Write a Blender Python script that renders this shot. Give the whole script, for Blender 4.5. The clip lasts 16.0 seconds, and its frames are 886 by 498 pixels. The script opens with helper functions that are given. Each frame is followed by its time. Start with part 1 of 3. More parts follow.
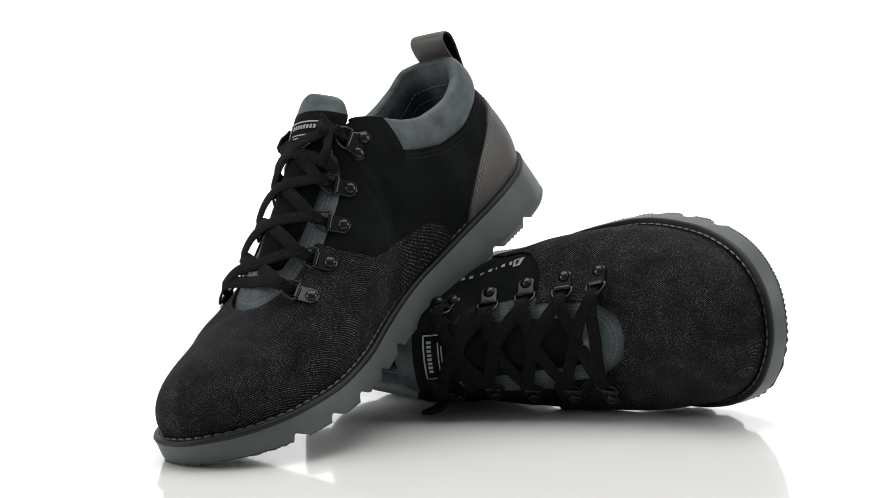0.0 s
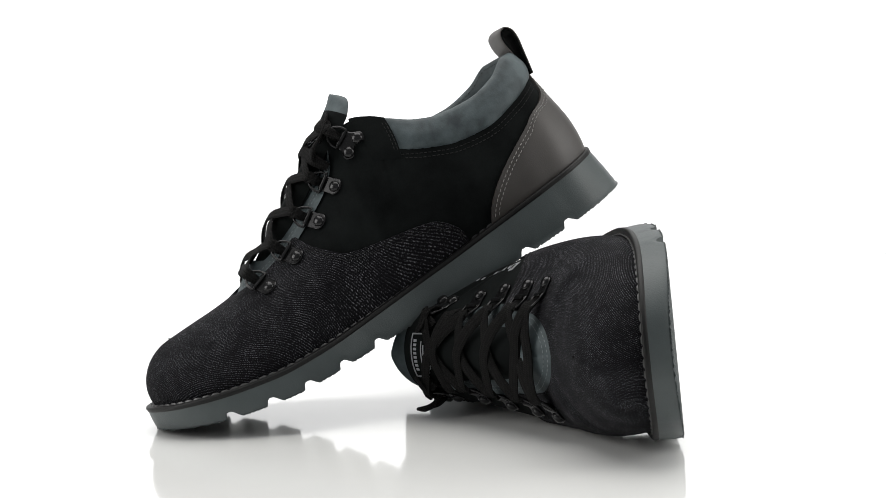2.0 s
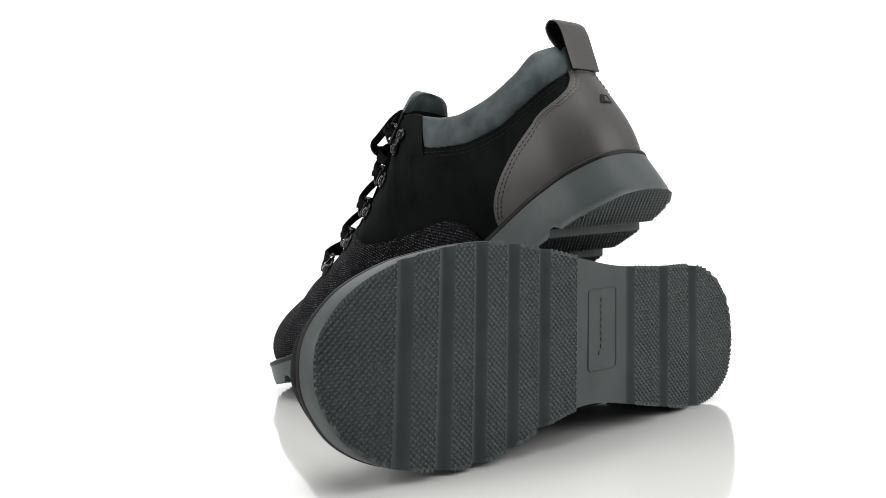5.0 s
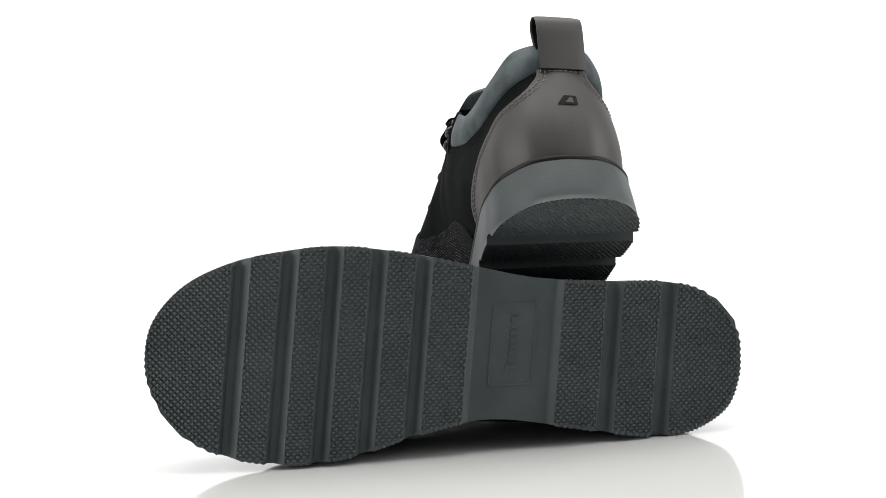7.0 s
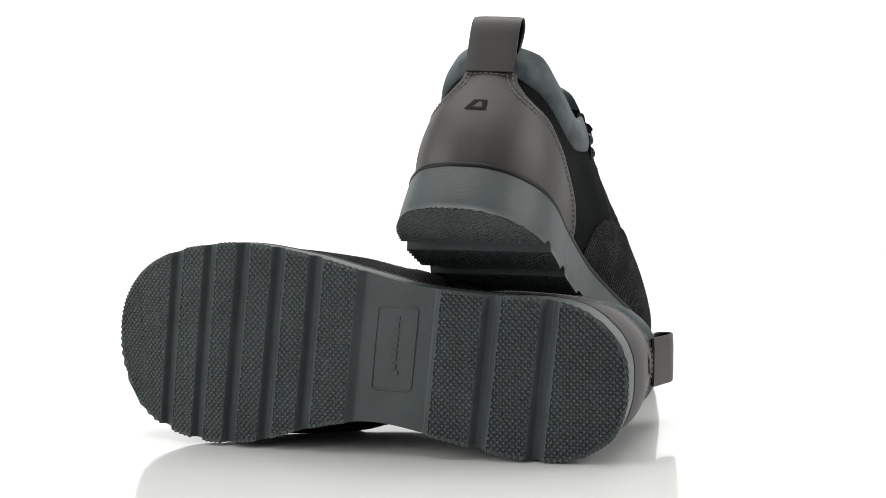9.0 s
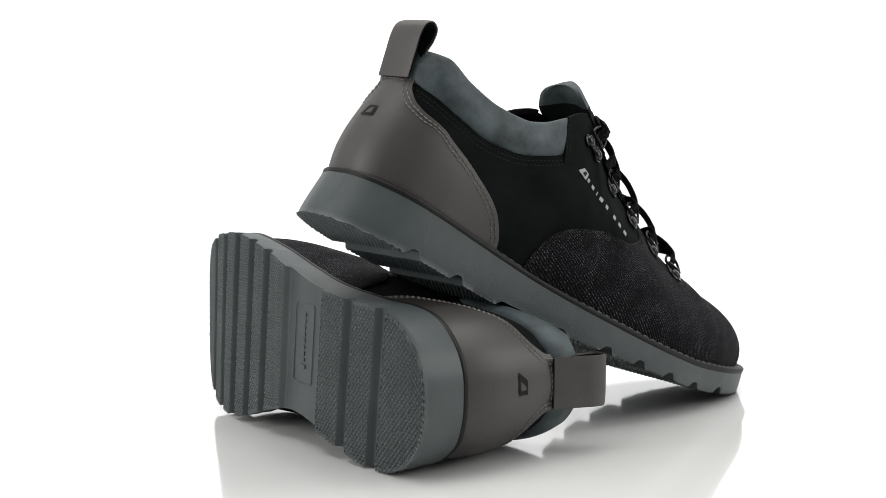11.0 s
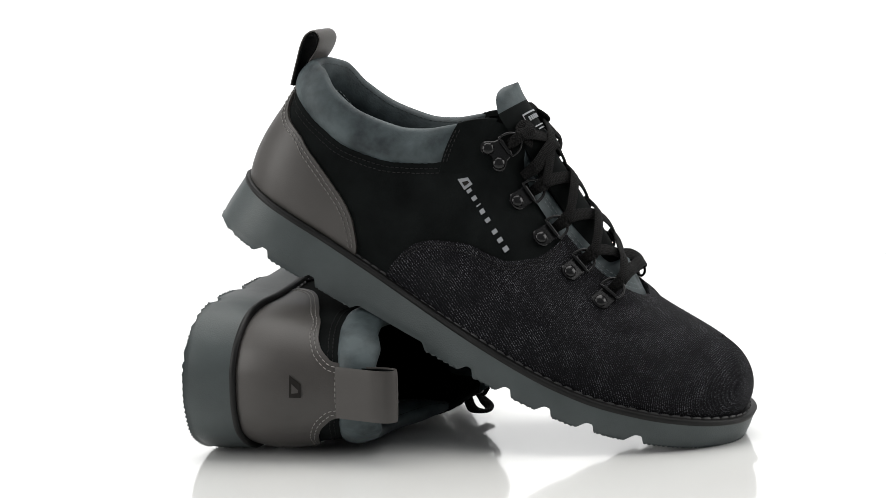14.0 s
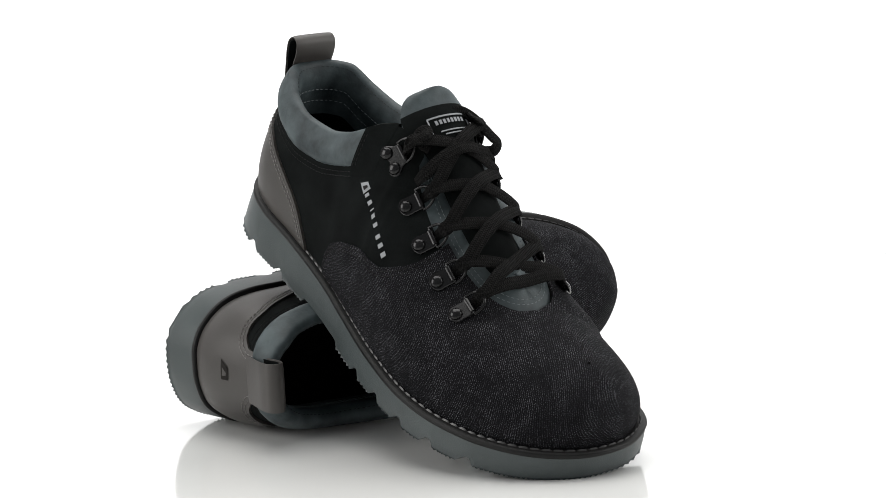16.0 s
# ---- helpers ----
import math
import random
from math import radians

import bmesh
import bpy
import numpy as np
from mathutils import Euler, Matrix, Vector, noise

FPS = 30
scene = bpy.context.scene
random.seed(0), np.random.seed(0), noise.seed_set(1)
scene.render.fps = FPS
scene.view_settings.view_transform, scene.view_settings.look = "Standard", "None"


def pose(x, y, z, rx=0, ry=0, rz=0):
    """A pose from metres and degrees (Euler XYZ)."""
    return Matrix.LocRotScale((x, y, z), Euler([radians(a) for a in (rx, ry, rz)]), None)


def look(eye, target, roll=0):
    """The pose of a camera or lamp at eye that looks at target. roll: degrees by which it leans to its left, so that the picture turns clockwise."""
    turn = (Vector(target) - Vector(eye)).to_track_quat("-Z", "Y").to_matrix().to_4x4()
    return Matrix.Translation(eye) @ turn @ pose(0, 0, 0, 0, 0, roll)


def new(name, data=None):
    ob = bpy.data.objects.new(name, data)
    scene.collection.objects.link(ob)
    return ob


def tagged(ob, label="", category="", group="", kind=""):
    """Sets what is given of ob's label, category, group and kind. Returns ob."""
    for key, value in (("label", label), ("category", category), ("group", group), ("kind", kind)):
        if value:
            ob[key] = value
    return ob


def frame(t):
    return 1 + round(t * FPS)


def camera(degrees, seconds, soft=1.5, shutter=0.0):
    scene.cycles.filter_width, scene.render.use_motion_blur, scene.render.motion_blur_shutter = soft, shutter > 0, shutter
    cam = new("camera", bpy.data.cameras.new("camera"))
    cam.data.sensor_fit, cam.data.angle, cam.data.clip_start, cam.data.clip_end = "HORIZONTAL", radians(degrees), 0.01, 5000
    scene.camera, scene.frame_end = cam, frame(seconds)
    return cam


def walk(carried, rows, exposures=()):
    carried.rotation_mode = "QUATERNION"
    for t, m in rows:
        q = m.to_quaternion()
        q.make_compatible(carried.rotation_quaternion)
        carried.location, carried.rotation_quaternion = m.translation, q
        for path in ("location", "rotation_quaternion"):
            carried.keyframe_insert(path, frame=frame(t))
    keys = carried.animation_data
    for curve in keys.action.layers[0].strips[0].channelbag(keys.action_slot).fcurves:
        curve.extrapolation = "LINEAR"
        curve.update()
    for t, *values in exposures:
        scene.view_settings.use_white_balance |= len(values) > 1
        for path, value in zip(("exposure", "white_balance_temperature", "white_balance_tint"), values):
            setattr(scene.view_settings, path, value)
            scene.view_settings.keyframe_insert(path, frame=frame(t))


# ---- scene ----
# A pair of shoes on a slowly turning white glossy disc before a white studio sweep.
cam = camera(32.173, 16.0, soft=0.75)
EYE = pose(0, -0.8501, 0.1688, 84.97, 2.85, -0.03)
walk(cam, [(0, EYE), (16, EYE)])

# ---- light: a white backdrop with its own glow, a softbox on either side, one above ----
world = bpy.data.worlds.new("studio")
scene.world = world
world.use_nodes = True
world.node_tree.nodes["Background"].inputs[0].default_value = (0.95, 0.97, 1.0, 1)
world.node_tree.nodes["Background"].inputs[1].default_value = 0.27
scene.view_settings.exposure = 0.0


def softbox(name, eye, target, sx, sy, watts):
    lamp = bpy.data.lights.new(name, "AREA")
    lamp.shape, lamp.size, lamp.size_y, lamp.energy = "RECTANGLE", sx, sy, watts
    lamp.color = (1.0, 0.985, 0.96)
    new(name, lamp).matrix_world = look(eye, target)


softbox("softbox_left", (-1.27, -0.35, 0.62), (0, 0, 0.08), 0.8, 0.9, 11.5)
softbox("softbox_right", (1.29, -0.2, 0.65), (0, 0, 0.08), 0.8, 0.9, 11)
softbox("softbox_top", (0, 0.2, 1.32), (0, 0, 0), 1.5, 1.2, 22)


# ---- materials ----
def material(name, base, rough=0.6, metal=0.0, spec=0.5):
    m = bpy.data.materials.new(name)
    m.use_nodes = True
    nt = m.node_tree
    b = nt.nodes["Principled BSDF"]
    b.inputs["Base Color"].default_value = (*base, 1)
    b.inputs["Roughness"].default_value = rough
    b.inputs["Metallic"].default_value = metal
    b.inputs["Specular IOR Level"].default_value = spec
    tc = nt.nodes.new("ShaderNodeTexCoord")
    return m, nt, b, tc.outputs["Object"]


def noise_node(nt, vec, scale, detail=3.0, rough=0.55):
    n = nt.nodes.new("ShaderNodeTexNoise")
    n.inputs["Scale"].default_value, n.inputs["Detail"].default_value = scale, detail
    n.inputs["Roughness"].default_value = rough
    nt.links.new(vec, n.inputs["Vector"])
    return n.outputs["Fac"]


def ramp(nt, fac, stops):
    r = nt.nodes.new("ShaderNodeValToRGB")
    while len(r.color_ramp.elements) < len(stops):
        r.color_ramp.elements.new(0.5)
    for e, (p, c) in zip(r.color_ramp.elements, stops):
        e.position, e.color = p, (*c, 1)
    nt.links.new(fac, r.inputs["Fac"])
    return r.outputs["Color"]


def bump(nt, b, height, strength, distance):
    n = nt.nodes.new("ShaderNodeBump")
    n.inputs["Strength"].default_value, n.inputs["Distance"].default_value = strength, distance
    nt.links.new(height, n.inputs["Height"])
    nt.links.new(n.outputs["Normal"], b.inputs["Normal"])
    return n


def mul(nt, a, c, op="MULTIPLY"):
    n = nt.nodes.new("ShaderNodeMath")
    n.operation = op
    for k, v in enumerate((a, c)):
        if isinstance(v, (int, float)):
            n.inputs[k].default_value = v
        else:
            nt.links.new(v, n.inputs[k])
    return n.outputs[0]


def leather(name, dark, light, scale, rough, grain, depth, sheen=0.0, spec=0.35):
    m, nt, b, v = material(name, light, rough, 0, spec)
    big = noise_node(nt, v, scale, 4)
    col = ramp(nt, big, [(0.3, dark), (0.7, light)])
    nt.links.new(col, b.inputs["Base Color"])
    fine = noise_node(nt, v, grain, 2)
    bump(nt, b, fine, 0.35, depth)
    b.inputs["Sheen Weight"].default_value = sheen
    b.inputs["Sheen Roughness"].default_value = 0.4
    b.inputs["Sheen Tint"].default_value = (*light, 1)
    return m


def denim_material():
    m, nt, b, v = material("denim", (0.01, 0.01, 0.012), 0.9, 0, 0.12)
    uvn = nt.nodes.new("ShaderNodeTexCoord").outputs["UV"]
    mp = nt.nodes.new("ShaderNodeMapping")
    mp.inputs["Rotation"].default_value = (0, 0, radians(-57))
    nt.links.new(uvn, mp.inputs["Vector"])
    w = nt.nodes.new("ShaderNodeTexWave")
    w.inputs["Scale"].default_value, w.inputs["Distortion"].default_value = 290, 0.8
    w.inputs["Detail"].default_value, w.inputs["Detail Scale"].default_value = 2, 2
    nt.links.new(mp.outputs[0], w.inputs["Vector"])
    st = nt.nodes.new("ShaderNodeMapping")
    st.inputs["Scale"].default_value = (1.2, 1.05, 1.0)
    nt.links.new(mp.outputs[0], st.inputs["Vector"])
    fleck = noise_node(nt, st.outputs[0], 1700, 1.0, 0.5)
    f = ramp(nt, fleck, [(0.46, (0, 0, 0)), (0.68, (1, 1, 1))])
    patchy = ramp(nt, noise_node(nt, uvn, 70, 3), [(0.3, (0.45, 0.45, 0.45)), (0.68, (1, 1, 1))])
    g1 = mul(nt, mul(nt, f, w.outputs["Fac"]), patchy)
    col = ramp(nt, g1, [(0.0, (0.003, 0.003, 0.004)), (0.2, (0.0048, 0.0049, 0.0062)), (0.85, (0.165, 0.166, 0.182))])
    nt.links.new(col, b.inputs["Base Color"])
    bump(nt, b, mul(nt, w.outputs["Fac"], fleck, "ADD"), 0.5, 0.0004)
    return m


def lace_material():
    """Braided tape: slanted threads in narrow columns, along the band's own length."""
    m, nt, b, v = material("lace", (0.006, 0.006, 0.006), 0.85, 0, 0.1)
    sep = nt.nodes.new("ShaderNodeSeparateXYZ")
    nt.links.new(nt.nodes.new("ShaderNodeTexCoord").outputs["UV"], sep.inputs[0])
    zig = mul(nt, sep.outputs[1], 0.00075, "PINGPONG")
    along = mul(nt, mul(nt, zig, 0.9), sep.outputs[0], "ADD")
    thread = mul(nt, mul(nt, along, 2 * math.pi / 0.00115), 0.0, "SINE")
    column = mul(nt, zig, 0.0004, "GREATER_THAN")
    high = mul(nt, mul(nt, thread, 0.35), mul(nt, column, 0.35), "ADD")
    # paler on raised threads, darker between them, broken up by noise
    braid_tone = mul(nt, mul(nt, high, 0.4, "ADD"), mul(nt, noise_node(nt, v, 500, 3), 1.3))
    col = ramp(nt, braid_tone, [(0.15, (0.0016, 0.0016, 0.0016)), (0.85, (0.0125, 0.0122, 0.012))])
    nt.links.new(col, b.inputs["Base Color"])
    bump(nt, b, high, 0.8, 0.0005)
    return m


DENIM = denim_material()
SUEDE = leather("black_nubuck", (0.0018, 0.0025, 0.0025), (0.006, 0.0075, 0.0074), 45, 0.9, 1500, 0.0003, 0.0, 0.08)
COUNTER = leather("taupe_leather", (0.032, 0.0285, 0.026), (0.047, 0.0425, 0.039), 26, 0.5, 1200, 0.0002, 0.0, 0.5)
COLLAR = leather("slate_nubuck", (0.013, 0.020, 0.023), (0.064, 0.083, 0.088), 75, 0.6, 1000, 0.0003, 0.2)
LINING = leather("black_mesh_lining", (0.003, 0.003, 0.003), (0.006, 0.006, 0.006), 60, 0.95, 900, 0.0004, 0.0, 0.05)
RUBBER = leather("grey_rubber", (0.043, 0.052, 0.053), (0.058, 0.070, 0.071), 35, 0.45, 1500, 0.0004)
WELT = leather("black_rubber_welt", (0.004, 0.004, 0.004), (0.008, 0.008, 0.008), 40, 0.5, 900, 0.0002, 0.0, 0.22)
LACE = lace_material()
METAL = material("gunmetal", (0.014, 0.014, 0.0145), 0.2, 0.6)[0]
THREAD_DARK = material("black_thread", (0.02, 0.02, 0.02), 0.9, 0, 0.1)[0]
THREAD_WAXED = material("waxed_black_thread", (0.036, 0.036, 0.036), 0.38, 0, 0.5)[0]
THREAD_GREY = material("grey_thread", (0.2, 0.192, 0.183), 0.7)[0]
THREAD_SLATE = material("slate_thread", (0.12, 0.14, 0.145), 0.7)[0]
PRINT = material("silver_print", (0.24, 0.25, 0.265), 0.5)[0]
EMBOSS = material("embossed_black", (0.014, 0.0125, 0.0115), 0.8, 0, 0.15)[0]


def white_material(name, rough, coat):
    m, nt, b, v = material(name, (0.86, 0.86, 0.86), rough, 0, 0.5)
    col = ramp(nt, noise_node(nt, v, 9, 4), [(0.3, (0.79, 0.795, 0.785)), (0.7, (0.82, 0.825, 0.81))])
    nt.links.new(col, b.inputs["Base Color"])
    b.inputs["Coat Weight"].default_value = coat
    b.inputs["Coat Roughness"].default_value = 0.03
    return m


ACRYLIC = white_material("white_acrylic", 0.12, 0.6)


def glowing_paper():
    """White paper with its lighting put in as an even glow of its own."""
    m, nt, b, v = material("glowing_white_paper", (0.8, 0.8, 0.8), 0.9, 0, 0.0)
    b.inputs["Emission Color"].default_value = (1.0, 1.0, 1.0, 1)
    # emission stands in for the light falling on the sheet
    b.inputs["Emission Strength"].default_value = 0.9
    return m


PAPER = glowing_paper()


# ---- mesh helpers ----
def link(name, verts, faces, mat, parent=None, label="", flip=False, smooth=True, uv=None):
    me = bpy.data.meshes.new(name)
    if flip:
        faces = [tuple(reversed(f)) for f in faces]
    me.from_pydata([tuple(map(float, v)) for v in verts], [], faces)
    me.update()
    if smooth:
        me.polygons.foreach_set("use_smooth", [True] * len(me.polygons))
        me.set_sharp_from_angle(angle=radians(50))
    me.materials.append(mat)
    if uv is not None:
        layer = me.uv_layers.new(name="flat")
        idx = np.empty(len(me.loops), int)
        me.loops.foreach_get("vertex_index", idx)
        layer.data.foreach_set("uv", np.asarray(uv, float).reshape(-1, 2)[idx].ravel())
    ob = new(name, me)
    if parent:
        ob.parent = parent
    if label:
        ob["label"] = label
    return ob


def grid_faces(n, m, closed_n=False, closed_m=False, base=0):
    out = []
    for i in range(n if closed_n else n - 1):
        for j in range(m if closed_m else m - 1):
            a, b = i, (i + 1) % n
            c, d = j, (j + 1) % m
            out.append((base + a * m + c, base + b * m + c, base + b * m + d, base + a * m + d))
    return out


def smooth_fn(xs, ys, level=False):
    """A monotone-limited cubic through the knots; level: with level ends."""
    xs, ys = np.array(xs, float), np.array(ys, float)
    h = np.diff(xs)
    d = np.diff(ys) / h
    s = np.zeros(len(xs))
    s[1:-1] = np.where(d[:-1] * d[1:] > 0, 2 * d[:-1] * d[1:] / (d[:-1] + d[1:] + 1e-12), 0)
    if not level:
        s[0], s[-1] = d[0], d[-1]

    def f(x):
        x = np.clip(np.asarray(x, float), xs[0], xs[-1])
        i = np.clip(np.searchsorted(xs, x, side="right") - 1, 0, len(h) - 1)
        t = (x - xs[i]) / h[i]
        return ((1 + 2 * t) * (1 - t) ** 2 * ys[i] + t * (1 - t) ** 2 * h[i] * s[i]
                + t * t * (3 - 2 * t) * ys[i + 1] + t * t * (t - 1) * h[i] * s[i + 1])
    return f


def catmull(p, n, closed=False):
    p = np.array(p, float)
    k = len(p)
    seg = k if closed else k - 1
    t = np.linspace(0, seg, n, endpoint=not closed)
    i = np.minimum(t.astype(int), seg - 1)
    f = (t - i)[:, None]

    def at(j):
        return p[j % k] if closed else np.where(((j < 0) | (j >= k))[:, None], 2 * p[np.clip(j, 0, k - 1)] - p[np.clip(2 * np.clip(j, 0, k - 1) - j, 0, k - 1)], p[np.clip(j, 0, k - 1)])
    a, b, c, d = at(i - 1), at(i), at(i + 1), at(i + 2)
    return 0.5 * (2 * b + (c - a) * f + (2 * a - 5 * b + 4 * c - d) * f ** 2 + (3 * b - a - 3 * c + d) * f ** 3)


def unit(v):
    v = np.asarray(v, float)
    return v / (np.linalg.norm(v, axis=-1, keepdims=True) + 1e-12)


def ribbon(path, normals, width, thick, rounded=8, taper=None):
    """A flat band with rounded edges swept along a path."""
    path, normals = np.array(path), unit(np.array(normals))
    tan = unit(np.gradient(path, axis=0))
    side = unit(np.cross(tan, normals))
    nor = np.cross(side, tan)
    a = np.linspace(0, 2 * np.pi, rounded, endpoint=False) + np.pi / rounded
    ca, sa = np.cos(a), np.sin(a)
    sx, sy = np.sign(ca) * abs(ca) ** 0.5 * width / 2, np.sign(sa) * abs(sa) ** 0.8 * thick / 2
    if taper is not None:
        side = side * np.asarray(taper)[:, None]
    v = path[:, None] + side[:, None] * sx[None, :, None] + nor[:, None] * sy[None, :, None]
    n = len(path)
    f = grid_faces(n, rounded, closed_m=True)
    f += [tuple(range(rounded))[::-1], tuple((n - 1) * rounded + k for k in range(rounded))]
    return v.reshape(-1, 3), f


def stitch_row(path, normals, pitch, length, width, high):
    """Separate raised stitches along a path, as one mesh."""
    path, normals = np.array(path), unit(np.array(normals))
    d = np.concatenate([[0], np.cumsum(np.linalg.norm(np.diff(path, axis=0), axis=1))])
    verts, faces = [], []
    for s in np.arange(pitch / 2, d[-1] - pitch / 2, pitch):
        q = [np.array([np.interp(s + e, d, path[:, k]) for k in range(3)]) for e in (-length / 2, -length / 4, length / 4, length / 2)]
        nn = unit(np.array([np.interp(s, d, normals[:, k]) for k in range(3)]))
        t = unit(q[3] - q[0])
        side = np.cross(t, nn)
        base = len(verts)
        for c, (w, hh) in zip(q, ((0.5, 0.1), (1, 1), (1, 1), (0.5, 0.1))):
            verts += [c + side * width / 2 * w, c + nn * high * hh, c - side * width / 2 * w, c - nn * high * 0.5]
        faces += grid_faces(4, 4, closed_m=True, base=base)
    return verts, faces


# ---- the shoe, a right one: x towards the toe, y to its inner side, z up, millimetres ----
PERI = [(0, 0), (1.5, 14), (9, 28), (27, 37.5), (45, 39.5), (63, 38.5), (98, 32), (128, 27), (150, 27.5), (176, 33), (205, 41), (235, 43.5),
        (267, 38.5), (289, 26), (301, 7), (303.5, -10), (299, -28), (284, -44.5), (262, -55), (238, -60), (208, -62), (172, -57), (140, -49.5),
        (110, -43), (73, -39.5), (45, -38.5), (24, -34), (9, -24), (1.5, -12)]
PERI = [(x + 3.1 * max(0, 1 - x / 60) - 0.9 * max(0, x - 200) / 104, y) for x, y in PERI]
ROUND = catmull(PERI, 900, True)
TIP = int(np.argmax(ROUND[:, 0]))
SIDES = {1: ROUND[:TIP + 1], -1: np.concatenate([ROUND[:1], ROUND[TIP:][::-1]])}
HALF = {k: (smooth_fn(*np.unique(p[:, 0], return_index=True)[:1], p[np.unique(p[:, 0], return_index=True)[1], 1])) for k, p in SIDES.items()}
Z_BOTTOM = smooth_fn((-4, 60, 110, 160, 205, 225, 250, 270, 290, 309), (1.2, -2.6, -4.2, -2.2, 0, 1.4, 5.6, 10.5, 17, 24.5))
Z_WELT = smooth_fn((-4, 60, 90, 124, 158, 192, 224, 254, 284, 309), (29.0, 24.0, 21.2, 18.2, 16.5, 15.9, 17.2, 22.2, 30, 38))
Y_MID = smooth_fn((-4, 60, 120, 150, 180, 215, 250, 309), (0, 0.5, 0.8, 0.5, -1, -2.2, -4.5, -10))


def ring_inset(d):
    """The sole's outline moved inwards."""
    t = unit(np.roll(ROUND, -1, 0) - np.roll(ROUND, 1, 0))
    n = np.stack([t[:, 1], -t[:, 0]], 1)
    if ((ROUND[60] + n[60]) - ROUND.mean(0))[1] > (ROUND[60] - ROUND.mean(0))[1]:
        n = -n
    return ROUND + n * np.broadcast_to(d, len(ROUND))[:, None]


HEEL_IN = smooth_fn((-4, 12, 40, 309), (4.5, 3.0, 0.6, 0))
LEDGE = smooth_fn((-4, 40, 100, 200, 260, 309), (8.2, 5.6, 5.0, 6.0, 6.6, 6.8))
FEATHER = ring_inset(LEDGE(ROUND[:, 0]))
FEATHER_SIDES = {1: FEATHER[:TIP + 1], -1: np.concatenate([FEATHER[:1], FEATHER[TIP:][::-1]])}

# foot of each rib, then the place of its top: x, half width, height, and how flat it lies there
RIBS = [(None, 18, 0, 97, 0), (13, 20, 11, 97, 0), (25, 27, 20, 97, 0), (45, 41, 27, 90.5, 0), (70, 60, 30, 87, 0), (92, 79, 30, 88.5, 0),
        (110, 94, 29, 94, 0.05), (124, 106, 27, 102.5, 0.12), (134, 114, 24.5, 108.5, 0.15), (142, 125, 21, 112.8, 0.2), (150, 136, 17.5, 112.5, 0.25),
        (158, 141.5, 17.5, 106, 0.32), (166, 146, 18.5, 98.5, 0.4), (182, 156, 20.5, 89.5, 0.43), (198, 172, 22, 80.5, 0.47), (214, 190, 22, 71.5, 0.5), (228, 207, 20.5, 65.5, 0.65),
        (238, 219, 16.5, 63.5, 0.8), (246, 226, 10, 62.5, 0.95), (252, 229, 0, 62, 1), (262, 240, 0, 61, 1), (274, 252.5, 0, 60.6, 1),
        (285, 261, 0, 60.3, 1), (291, 266, 0, 60.1, 1), (295, 269, 0, 60, 1), (None, 271, 0, 59.9, 1)]


